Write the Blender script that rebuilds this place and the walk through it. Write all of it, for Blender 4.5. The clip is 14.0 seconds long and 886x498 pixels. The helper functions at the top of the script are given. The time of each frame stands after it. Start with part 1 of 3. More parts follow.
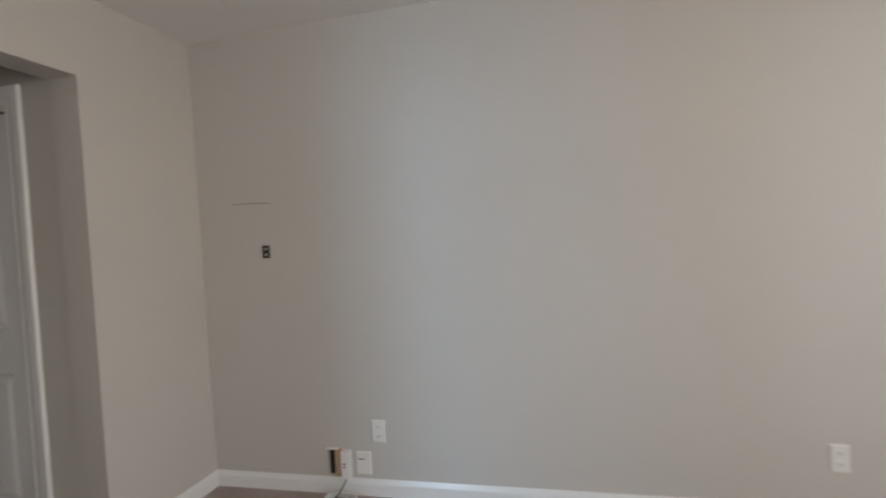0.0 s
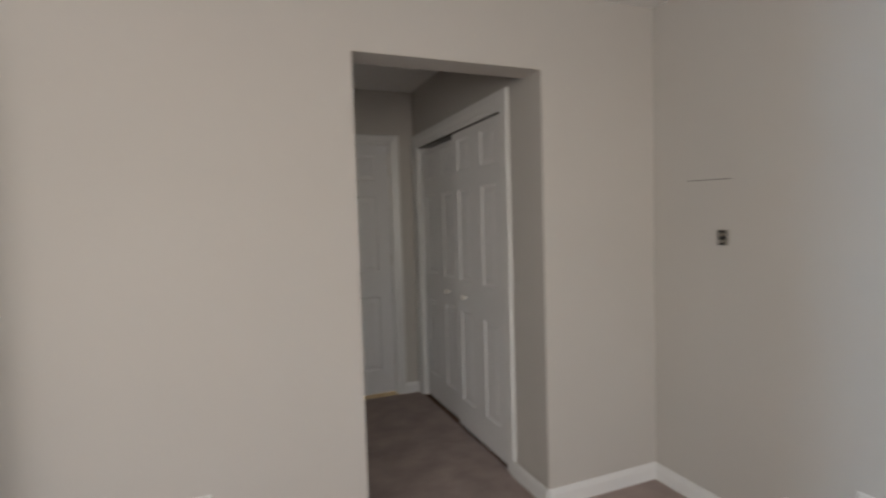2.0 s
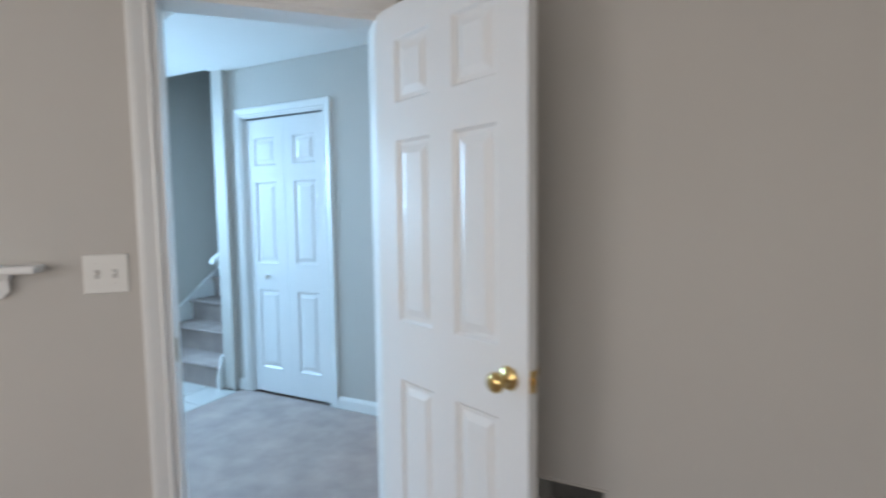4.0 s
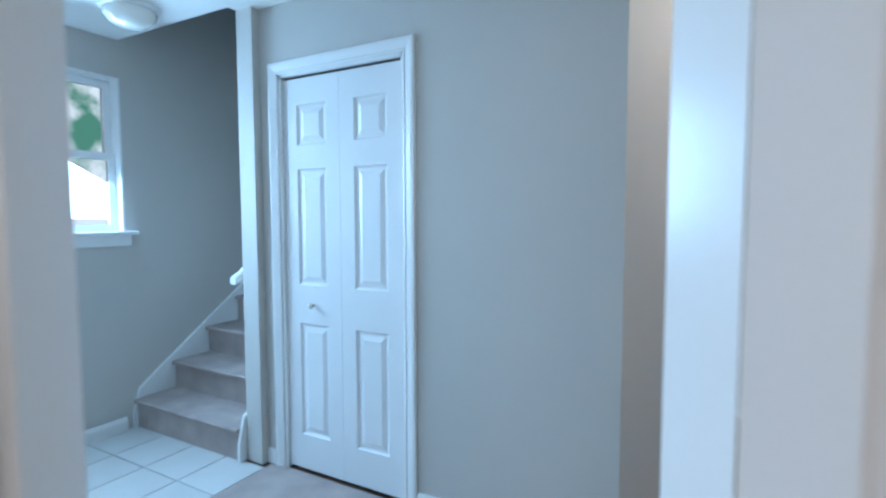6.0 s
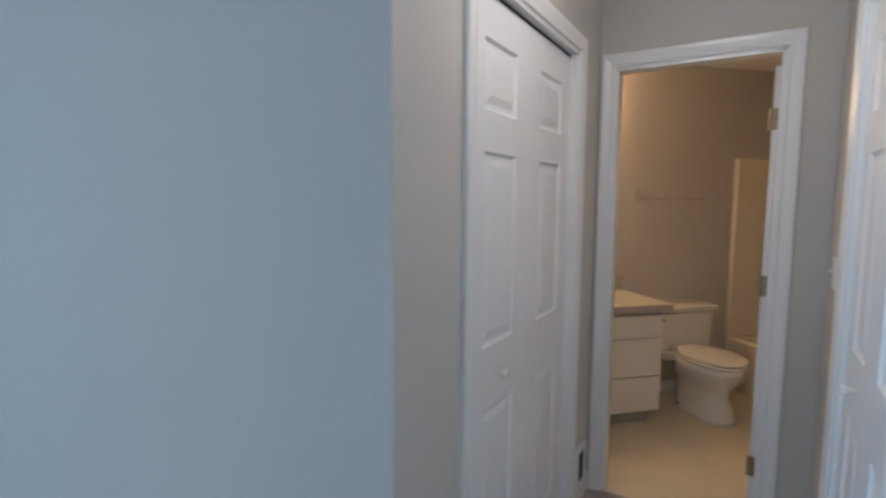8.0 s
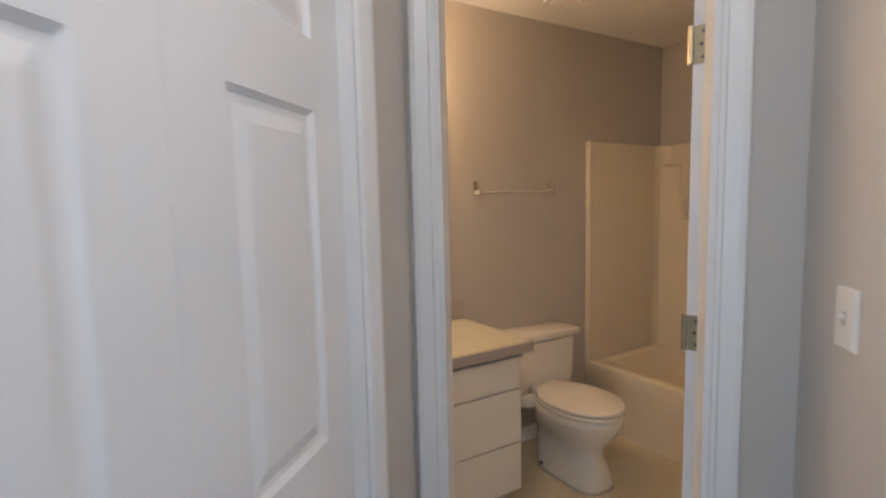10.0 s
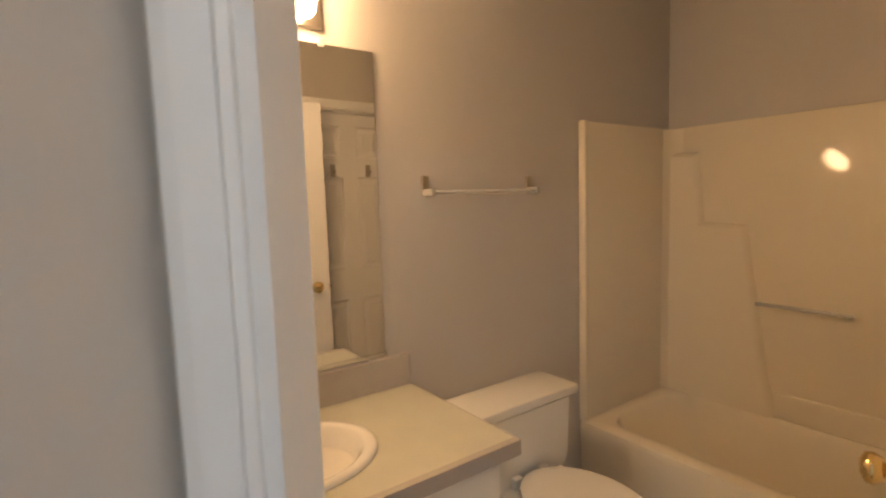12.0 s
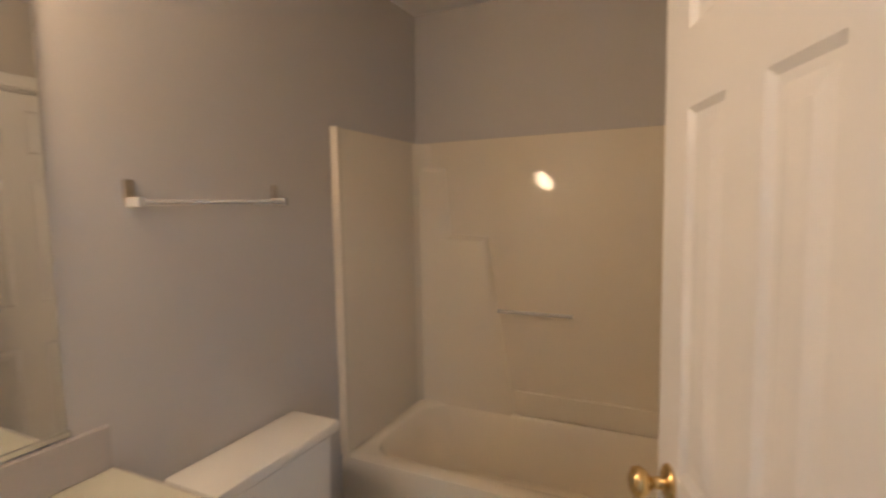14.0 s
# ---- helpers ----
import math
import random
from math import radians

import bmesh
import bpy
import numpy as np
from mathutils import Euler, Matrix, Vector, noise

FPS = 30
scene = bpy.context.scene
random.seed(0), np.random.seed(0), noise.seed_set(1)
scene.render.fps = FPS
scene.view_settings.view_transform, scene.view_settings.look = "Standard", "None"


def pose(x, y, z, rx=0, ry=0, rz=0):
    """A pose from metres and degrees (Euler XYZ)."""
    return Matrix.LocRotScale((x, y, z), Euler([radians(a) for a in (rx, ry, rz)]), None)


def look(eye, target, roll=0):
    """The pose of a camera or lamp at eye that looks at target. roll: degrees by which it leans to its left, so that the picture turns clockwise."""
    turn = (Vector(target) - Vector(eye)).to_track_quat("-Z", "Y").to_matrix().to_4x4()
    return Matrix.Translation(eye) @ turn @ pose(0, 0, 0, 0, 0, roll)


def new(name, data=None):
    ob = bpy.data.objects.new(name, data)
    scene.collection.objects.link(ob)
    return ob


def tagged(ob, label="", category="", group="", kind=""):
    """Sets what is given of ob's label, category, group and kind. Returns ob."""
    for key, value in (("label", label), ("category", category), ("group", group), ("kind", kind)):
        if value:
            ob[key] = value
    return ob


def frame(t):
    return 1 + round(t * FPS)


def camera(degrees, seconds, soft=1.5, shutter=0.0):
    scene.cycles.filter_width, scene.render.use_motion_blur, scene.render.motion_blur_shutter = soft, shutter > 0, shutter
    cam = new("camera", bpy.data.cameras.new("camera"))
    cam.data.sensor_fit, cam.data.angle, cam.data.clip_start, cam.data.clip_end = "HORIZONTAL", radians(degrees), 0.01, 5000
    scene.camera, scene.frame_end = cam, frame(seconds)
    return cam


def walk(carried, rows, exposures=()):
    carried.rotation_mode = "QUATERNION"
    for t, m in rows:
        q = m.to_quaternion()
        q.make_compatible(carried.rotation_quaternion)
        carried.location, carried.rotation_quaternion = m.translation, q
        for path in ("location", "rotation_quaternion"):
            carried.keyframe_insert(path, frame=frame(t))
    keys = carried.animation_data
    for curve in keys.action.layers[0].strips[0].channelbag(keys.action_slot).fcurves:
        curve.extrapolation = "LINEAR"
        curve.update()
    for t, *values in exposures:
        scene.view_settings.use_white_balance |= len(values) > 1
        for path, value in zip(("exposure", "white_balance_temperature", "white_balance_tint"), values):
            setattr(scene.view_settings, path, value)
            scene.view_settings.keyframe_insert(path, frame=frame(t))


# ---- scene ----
PATH = [
    (0, (1.566, -1.971, 1.303), (3.506, -1.487, 1.257), -3.5),
    (0.5, (1.849, -2.153, 1.348), (3.595, -1.179, 1.276), -2.9),
    (1, (1.975, -2.137, 1.366), (3.457, -0.796, 1.282), -2.5),
    (1.5, (2.012, -2.065, 1.383), (3.152, -0.424, 1.286), -2.1),
    (2, (1.956, -2.017, 1.387), (2.701, -0.164, 1.283), -1.7),
    (2.5, (1.911, -1.974, 1.384), (2.17, 0.006, 1.267), -1.3),
    (3, (1.842, -1.864, 1.392), (1.655, 0.123, 1.257), -1.1),
    (3.5, (1.701, -1.727, 1.381), (1.13, 0.185, 1.243), -0.8),
    (4, (1.495, -1.569, 1.366), (0.617, 0.221, 1.217), -0.8),
    (4.2, (1.387, -1.507, 1.392), (0.414, 0.232, 1.23), -1.0),
    (6.3, (0.371, -0.557, 1.355), (-0.578, 1.2, 1.233), 0.3),
    (6.5, (0.289, -0.448, 1.366), (-0.495, 1.387, 1.234), 0.3),
    (7, (0.117, -0.189, 1.38), (-0.239, 1.774, 1.241), 0.2),
    (7.5, (0.028, 0.01, 1.432), (0.103, 2.0, 1.256), 0.2),
    (8, (0.063, 0.233, 1.455), (0.534, 2.167, 1.261), 0.3),
    (8.5, (0.208, 0.507, 1.441), (0.994, 2.335, 1.243), 0.2),
    (9, (0.372, 0.751, 1.442), (1.351, 2.484, 1.252), -0.3),
    (9.2, (0.434, 0.859, 1.428), (1.451, 2.571, 1.249), -0.4),
    (11.3, (1.185, 1.786, 1.462), (2.237, 3.474, 1.253), -2.0),
    (11.5, (1.222, 1.856, 1.456), (2.302, 3.527, 1.256), -1.9),
    (12, (1.307, 1.985, 1.452), (2.469, 3.601, 1.255), -1.8),
    (12.5, (1.369, 2.091, 1.446), (2.636, 3.627, 1.257), -1.7),
    (13, (1.407, 2.155, 1.439), (2.842, 3.535, 1.253), -1.5),
    (13.5, (1.433, 2.180, 1.425), (3.049, 3.348, 1.263), -1.6),
    (14, (1.479, 2.165, 1.457), (3.271, 3.037, 1.281), -1.0),
]
cam = camera(82.7, 14.0, soft=2.2, shutter=0.5)
walk(cam, [(t, look(eye, target, roll)) for t, eye, target, roll in PATH],
     [(0, 0.0, 6500, 11), (1, 0.17, 6500, 11), (2.5, 0.05, 6500, 11), (3.5, -0.12, 6450, 11), (4.2, -0.48, 6150, 10), (6.3, -0.66, 5900, 10), (7.5, -0.95, 6250, 14), (8.5, -0.80, 6080, 15), (9, -0.65, 6050, 15), (11.3, -0.35, 6450, 13), (12.5, -0.30, 6800, 13), (13.5, -0.30, 6200, 13), (14, -0.32, 5300, 11)])

# ---- world and large lights ----
world = bpy.data.worlds.new("sky")
scene.world = world
world.use_nodes = True
wn = world.node_tree
sky = wn.nodes.new("ShaderNodeTexSky")
sky.sky_type, sky.sun_disc = "NISHITA", False
sky.sun_elevation, sky.sun_rotation = radians(42), radians(200)
wn.nodes["Background"].inputs[1].default_value = 0.10
wn.links.new(sky.outputs[0], wn.nodes["Background"].inputs[0])


ROOM_W, HALL_W, STAIR_W, SHADE_E, HALLLAMP_E = 72.0, 44.0, 112.0, 72.0, 43.0


def area(name, m, w, h, energy, color):
    d = bpy.data.lights.new(name, "AREA")
    d.shape, d.size, d.size_y, d.energy, d.color = "RECTANGLE", w, h, energy, color
    ob = new(name, d)
    ob.matrix_world = m
    return ob


area("daylight_room_window", look((1.7, -4.62, 1.5), (1.7, 0, 1.3)), 2.4, 1.3, ROOM_W * 0.55, (1.0, 0.95, 0.88))
# Added fill, no window known here: reaches the passage closet through the doorway.
area("unseen_passage_fill", look((-0.7, -4.62, 1.4), (-0.2, 0, 1.3)), 1.6, 1.5, ROOM_W * 0.62, (1.0, 0.95, 0.90))
# Added fill with no window known behind it, aimed down to brighten the carpet.
area("unseen_hall_floor_fill", look((-2.88, -1.1, 1.3), (-2.0, -0.9, 0.0)), 1.5, 1.7, HALL_W, (0.40, 0.70, 1.0))
area("daylight_stair_window", look((-2.90, 0.6, 1.73), (-1.0, -0.1, 0.5)), 0.9, 0.9, STAIR_W, (0.40, 0.70, 1.0))

# ---- materials ----


def mat(name, color, rough=0.6, metal=0.0, var=0.06, scale=6.0, bump=0.0, bscale=120.0, coat=0.0, spec=0.5):
    """A painted or solid surface: colour varied at two scales, with fine relief."""
    m = bpy.data.materials.new(name)
    m.use_nodes = True
    nt = m.node_tree
    b = nt.nodes["Principled BSDF"]
    b.inputs["Roughness"].default_value, b.inputs["Metallic"].default_value = rough, metal
    b.inputs["Specular IOR Level"].default_value = spec
    b.inputs["Coat Weight"].default_value = coat
    tc = nt.nodes.new("ShaderNodeTexCoord")
    n1, n2 = nt.nodes.new("ShaderNodeTexNoise"), nt.nodes.new("ShaderNodeTexNoise")
    n1.inputs["Scale"].default_value, n2.inputs["Scale"].default_value = scale * 0.2, bscale
    n1.inputs["Detail"].default_value = 6
    for n in (n1, n2):
        nt.links.new(tc.outputs["Object"], n.inputs["Vector"])
    mix = nt.nodes.new("ShaderNodeMath")
    mix.operation = "MULTIPLY_ADD"
    mix.inputs[1].default_value, mix.inputs[2].default_value = 0.35, 0.0
    nt.links.new(n2.outputs[0], mix.inputs[0])
    add = nt.nodes.new("ShaderNodeMath")
    add.operation = "ADD"
    nt.links.new(n1.outputs[0], add.inputs[0])
    nt.links.new(mix.outputs[0], add.inputs[1])
    ramp = nt.nodes.new("ShaderNodeValToRGB")
    ramp.color_ramp.elements[0].position, ramp.color_ramp.elements[1].position = 0.4, 0.95
    ramp.color_ramp.elements[0].color = (*[c * (1 - var) for c in color], 1)
    ramp.color_ramp.elements[1].color = (*[min(1, c * (1 + var)) for c in color], 1)
    nt.links.new(add.outputs[0], ramp.inputs[0])
    nt.links.new(ramp.outputs[0], b.inputs["Base Color"])
    if bump:
        bp = nt.nodes.new("ShaderNodeBump")
        bp.inputs["Strength"].default_value, bp.inputs["Distance"].default_value = bump, 0.004
        nt.links.new(n2.outputs[0], bp.inputs["Height"])
        nt.links.new(bp.outputs[0], b.inputs["Normal"])
    return m


def glow(name, color, strength):
    m = bpy.data.materials.new(name)
    m.use_nodes = True
    b = m.node_tree.nodes["Principled BSDF"]
    b.inputs["Base Color"].default_value = (0.9, 0.88, 0.82, 1)
    b.inputs["Emission Color"].default_value = (*color, 1)
    b.inputs["Emission Strength"].default_value = strength
    return m


WALL = mat("greige_wall_paint", (0.56, 0.535, 0.50), 0.58, var=0.025, scale=5, bump=0.06, bscale=220, spec=0.3)
CEIL = mat("white_ceiling_paint", (0.80, 0.79, 0.77), 0.9, var=0.02, bump=0.25, bscale=160, spec=0.2)
TRIM = mat("white_semi_gloss_trim", (0.80, 0.80, 0.79), 0.28, var=0.02, bump=0.03, bscale=60)
DOOR = mat("white_moulded_door_paint", (0.80, 0.80, 0.80), 0.33, var=0.02, bump=0.05, bscale=90)
CARPET = mat("brown_grey_carpet", (0.41, 0.34, 0.315), 0.98, var=0.2, scale=30, bump=1.0, bscale=240, spec=0.05)
TILE = mat("pale_grey_floor_tile", (0.58, 0.57, 0.55), 0.35, var=0.06, scale=8, bump=0.03, bscale=40)
GROUT = mat("grey_grout", (0.33, 0.32, 0.31), 0.9, var=0.1)
VINYL = mat("cream_vinyl_floor", (0.70, 0.62, 0.46), 0.45, var=0.10, scale=12, bump=0.04, bscale=50)
WOODFL = mat("brown_subfloor", (0.14, 0.075, 0.05), 0.6, var=0.35, scale=10, bump=0.2, bscale=40)
PORC = mat("white_porcelain", (0.82, 0.80, 0.74), 0.12, var=0.01, coat=0.4)
ACRYL = mat("almond_gel_coat", (0.78, 0.71, 0.57), 0.05, var=0.02, coat=0.0, bump=0.03, bscale=9, spec=0.32)
LAM = mat("beige_laminate_counter", (0.54, 0.53, 0.43), 0.4, var=0.05, scale=40, bump=0.02)
LAMSPLASH = mat("greige_laminate_splash", (0.47, 0.435, 0.40), 0.4, var=0.05, scale=40, bump=0.02)
LAMEDGE = mat("grey_laminate_edge", (0.42, 0.38, 0.34), 0.45, var=0.06)
CAB = mat("white_cabinet_laminate", (0.80, 0.77, 0.70), 0.35, var=0.02)
# Paints the shade on the vanity kick and rail; also the wall box rim.
KICK = mat("kick_shade_and_grey_rim", (0.45, 0.42, 0.37), 0.6, var=0.08)
CHROME = mat("chrome", (0.75, 0.74, 0.72), 0.12, 1.0, var=0.05)
BRASS = mat("polished_brass", (0.72, 0.52, 0.22), 0.18, 1.0, var=0.1, bump=0.05)
OLDBRASS = mat("worn_brass_hinge", (0.42, 0.36, 0.24), 0.35, 1.0, var=0.25, bump=0.1)
NICKEL = mat("brushed_nickel", (0.50, 0.46, 0.40), 0.3, 1.0, var=0.08, bump=0.1)
BLACK = mat("black_for_recess_shade", (0.015, 0.014, 0.013), 0.7, var=0.3)
DARK = mat("dark_plastic", (0.07, 0.065, 0.06), 0.5, var=0.2)
# Near black, paints the shade inside small wall openings.
PLATE = mat("white_plastic_plate", (0.78, 0.77, 0.74), 0.35, var=0.02)
SLOT = mat("pale_grey_toggle_slot", (0.52, 0.51, 0.49), 0.45, var=0.05)
STUD = mat("raw_pine_stud", (0.50, 0.33, 0.19), 0.7, var=0.25, scale=25, bump=0.2)
CABLE = mat("white_cable_jacket", (0.70, 0.69, 0.66), 0.5, var=0.05)
CLEAR = mat("clear_acrylic_bar", (0.85, 0.84, 0.8), 0.1, var=0.02)
CLEAR.node_tree.nodes["Principled BSDF"].inputs["Transmission Weight"].default_value = 0.5
MIRROR = mat("silvered_mirror", (0.86, 0.86, 0.84), 0.015, 1.0, var=0.0)
SHADE = glow("lit_opal_glass", (1.0, 0.63, 0.32), SHADE_E)
HALLLAMP = glow("lit_frosted_glass", (1.0, 0.90, 0.80), HALLLAMP_E)

GLASS = bpy.data.materials.new("window_glass")
GLASS.use_nodes = True
gn = GLASS.node_tree
gb = gn.nodes["Principled BSDF"]
gb.inputs["Transmission Weight"].default_value, gb.inputs["Roughness"].default_value = 1.0, 0.0
gb.inputs["IOR"].default_value = 1.02

# trees and bright sky beyond the stair window
OUT = bpy.data.materials.new("sunlit_trees_distance")
OUT.use_nodes = True
on = OUT.node_tree
ob_ = on.nodes["Principled BSDF"]
otc, ono, orr = on.nodes.new("ShaderNodeTexCoord"), on.nodes.new("ShaderNodeTexNoise"), on.nodes.new("ShaderNodeValToRGB")
ono.inputs["Scale"].default_value, ono.inputs["Detail"].default_value = 1.1, 8
orr.color_ramp.elements[0].position, orr.color_ramp.elements[1].position = 0.42, 0.56
orr.color_ramp.elements[0].color, orr.color_ramp.elements[1].color = (0.10, 0.30, 0.22, 1), (0.85, 0.95, 1.0, 1)
on.links.new(otc.outputs["Object"], ono.inputs["Vector"])
on.links.new(ono.outputs[0], orr.inputs[0])
on.links.new(orr.outputs[0], ob_.inputs["Emission Color"])
ob_.inputs["Emission Strength"].default_value = 1.6
ob_.inputs["Base Color"].default_value = (0, 0, 0, 1)

# ---- mesh helpers ----


def box(bm, x0, y0, z0, x1, y1, z1, bevel=0.0):
    r = bmesh.ops.create_cube(bm, size=1.0)
    for v in r["verts"]:
        v.co = Vector(((x0 + x1) / 2 + v.co.x * (x1 - x0), (y0 + y1) / 2 + v.co.y * (y1 - y0), (z0 + z1) / 2 + v.co.z * (z1 - z0)))
    if bevel:
        es = list({e for v in r["verts"] for e in v.link_edges})
        bmesh.ops.bevel(bm, geom=es, offset=bevel, segments=2, affect="EDGES", profile=0.6)
    return bm


def lathe(bm, prof, m=None, n=24):
    """Turn a profile of (radius, height) round z."""
    m = m or Matrix()
    rings = []
    for r, z in prof:
        rings.append([bm.verts.new(m @ Vector((r * math.cos(2 * math.pi * k / n), r * math.sin(2 * math.pi * k / n), z))) for k in range(n)])
    for a, b in zip(rings, rings[1:]):
        for k in range(n):
            bm.faces.new((a[k], a[(k + 1) % n], b[(k + 1) % n], b[k]))
    for ring in (rings[0], rings[-1]):
        bm.faces.new(ring)
    return bm


def loft(bm, rings, cap=True):
    rs = [[bm.verts.new(Vector(p)) for p in ring] for ring in rings]
    n = len(rs[0])
    for a, b in zip(rs, rs[1:]):
        for k in range(n):
            bm.faces.new((a[k], a[(k + 1) % n], b[(k + 1) % n], b[k]))
    if cap:
        bm.faces.new(rs[0])
        bm.faces.new(rs[-1])
    return bm


def part(name, bm, material, parent=None, label="", m=None, smooth=False):
    bmesh.ops.recalc_face_normals(bm, faces=bm.faces[:])
    me = bpy.data.meshes.new(name)
    bm.to_mesh(me)
    bm.free()
    me.materials.append(material)
    ob = new(name, me)
    if smooth:
        me.shade_smooth() if smooth is True else me.set_sharp_from_angle(angle=radians(smooth))
    if parent:
        ob.parent = parent
    if m is not None:
        ob.matrix_basis = m
    if label:
        ob["label"] = label
    return ob


def empty(name, m, label, category, group="", kind=""):
    ob = new(name)
    ob.empty_display_size = 0.1
    ob.matrix_basis = m
    return tagged(ob, label, category, group, kind)


def B():
    return bmesh.new()


def wall(name, p, ang, length, label, holes=(), thick=0.115, z0=0.0, z1=2.44, material=None):
    """A wall whose face starts at p and runs at ang; local y goes into the wall. Holes: (x0, x1, za, zb)."""
    bm = B()
    xs = sorted({0.0, length, *[v for h in holes for v in h[:2]]})
    for a, b in zip(xs, xs[1:]):
        mid = (a + b) / 2
        cut = [h for h in holes if h[0] <= mid <= h[1]]
        z = z0
        for h in sorted(cut, key=lambda h: h[2]):
            if h[2] > z + 1e-4:
                box(bm, a, 0, z, b, thick, h[2])
            z = h[3]
        if z < z1 - 1e-4:
            box(bm, a, 0, z, b, thick, z1)
    return tagged(part(name, bm, material or WALL, m=pose(p[0], p[1], 0, 0, 0, ang)), label, "wall", kind="structure")


def slab(name, pts, z0, z1, material, label, category):
    bm = B()
    loft(bm, [[(x, y, z0) for x, y in pts], [(x, y, z1) for x, y in pts]])
    return tagged(part(name, bm, material), label, category, kind="structure")


def baseboard(p, ang, x0, x1, h=0.085, t=0.014):
    prof = [(0, 0), (-t, 0), (-t, h * 0.72), (-t * 0.72, h * 0.86), (-t * 0.4, h), (0, h)]
    bm = B()
    loft(bm, [[(x, y, z) for y, z in prof] for x in (x0, x1)])
    return tagged(part("baseboard", bm, TRIM, m=pose(p[0], p[1], 0, 0, 0, ang)), "white painted wooden baseboard along the wall", "baseboard", "baseboards", "structure")


def casing(p, ang, x0, x1, top, label, w=0.062, side=1, bottom=0.0, jamb=0.115):
    """Moulded trim round an opening on the wall face, mitred at the head, with the jamb lining behind it."""
    root = empty("door_trim", pose(p[0], p[1], 0, 0, 0, ang), label, "door trim", kind="structure")
    prof = [(0.0, 0.0), (0.0, 0.008), (0.008, 0.012), (0.014, 0.009), (0.044, 0.017), (w - 0.004, 0.017), (w, 0.013), (w, 0.0)]
    legs = (("left_casing", (x0, bottom, -1, 0), (x0, top, -1, 1)), ("head_casing", (x0, top, -1, 1), (x1, top, 1, 1)), ("right_casing", (x1, top, 1, 1), (x1, bottom, 1, 0)))
    for nm, a, b in legs:
        bm = B()
        loft(bm, [[(q[0] + q[2] * o, -d, q[1] + q[3] * o) for o, d in prof] for q in (a, b)])
        part(nm, bm, TRIM, root)
    for nm, a in (("left_jamb", (x0 - 0.001, 0, bottom, x0 + 0.016, jamb, top)), ("right_jamb", (x1 - 0.016, 0, bottom, x1 + 0.001, jamb, top)), ("head_jamb", (x0, 0, top - 0.016, x1, jamb, top + 0.001))):
        part(nm, box(B(), *a), TRIM, root)
    return root


ROWS = ((0.20, 0.80), (1.0, 1.60), (1.72, 1.925))


def ring_panel(bm, x0, x1, z0, z1, y, s):
    """A moulded sunk-and-raised panel in a face at y; s: -1 if the face looks to -y."""
    steps = ((0, 0), (0.010, 0.009), (0.022, 0.009), (0.046, 0.002))
    rs = []
    for i, d in steps:
        yy = y - s * d
        rs.append([bm.verts.new(v) for v in ((x0 + i, yy, z0 + i), (x1 - i, yy, z0 + i), (x1 - i, yy, z1 - i), (x0 + i, yy, z1 - i))])
    for a, b in zip(rs, rs[1:]):
        for k in range(4):
            bm.faces.new((a[k], a[(k + 1) % 4], b[(k + 1) % 4], b[k]))
    bm.faces.new(rs[-1])


def door_leaf(parent, name, x0, w, h, t, cols, y0=0.0, z0=0.012, m=None, stile=0.10):
    """A moulded leaf from x0 to x0 + w, front face at y0, with its panels as parts."""
    bm = B()
    mull = 0.10
    pw = (w - 2 * stile - (cols - 1) * mull) / cols
    cells = [(x0 + stile + c * (pw + mull), x0 + stile + c * (pw + mull) + pw) for c in range(cols)]
    rows = ROWS
    xs = sorted({x0, x0 + w, *[v for c in cells for v in c]})
    zs = sorted({z0, z0 + h, *[v for r in rows for v in r]})
    for y in (y0, y0 + t):
        for a, b in zip(xs, xs[1:]):
            for c, d in zip(zs, zs[1:]):
                if any(q[0] <= (a + b) / 2 <= q[1] for q in cells) and any(r[0] <= (c + d) / 2 <= r[1] for r in rows):
                    continue
                bm.faces.new([bm.verts.new(v) for v in ((a, y, c), (b, y, c), (b, y, d), (a, y, d))])
    for a, b in (((x0, z0), (x0 + w, z0)), ((x0 + w, z0), (x0 + w, z0 + h)), ((x0 + w, z0 + h), (x0, z0 + h)), ((x0, z0 + h), (x0, z0))):
        bm.faces.new([bm.verts.new(v) for v in ((a[0], y0, a[1]), (b[0], y0, b[1]), (b[0], y0 + t, b[1]), (a[0], y0 + t, a[1]))])
    bmesh.ops.remove_doubles(bm, verts=bm.verts[:], dist=1e-5)
    leaf = part(name, bm, DOOR, parent, m=m)
    for q in cells:
        for r in rows:
            pb = B()
            ring_panel(pb, q[0], q[1], r[0], r[1], y0, -1)
            ring_panel(pb, q[0], q[1], r[0], r[1], y0 + t, 1)
            part("panel", pb, DOOR, leaf)
    return leaf


def small_knob(parent, x, z, y=0.0):
    bm = B()
    lathe(bm, [(0.007, 0), (0.007, 0.014), (0.013, 0.018), (0.017, 0.026), (0.015, 0.034), (0.006, 0.038)], pose(x, y, z, 90, 0, 0), 16)
    return part("knob", bm, PORC, parent, "small round white knob", smooth=True)


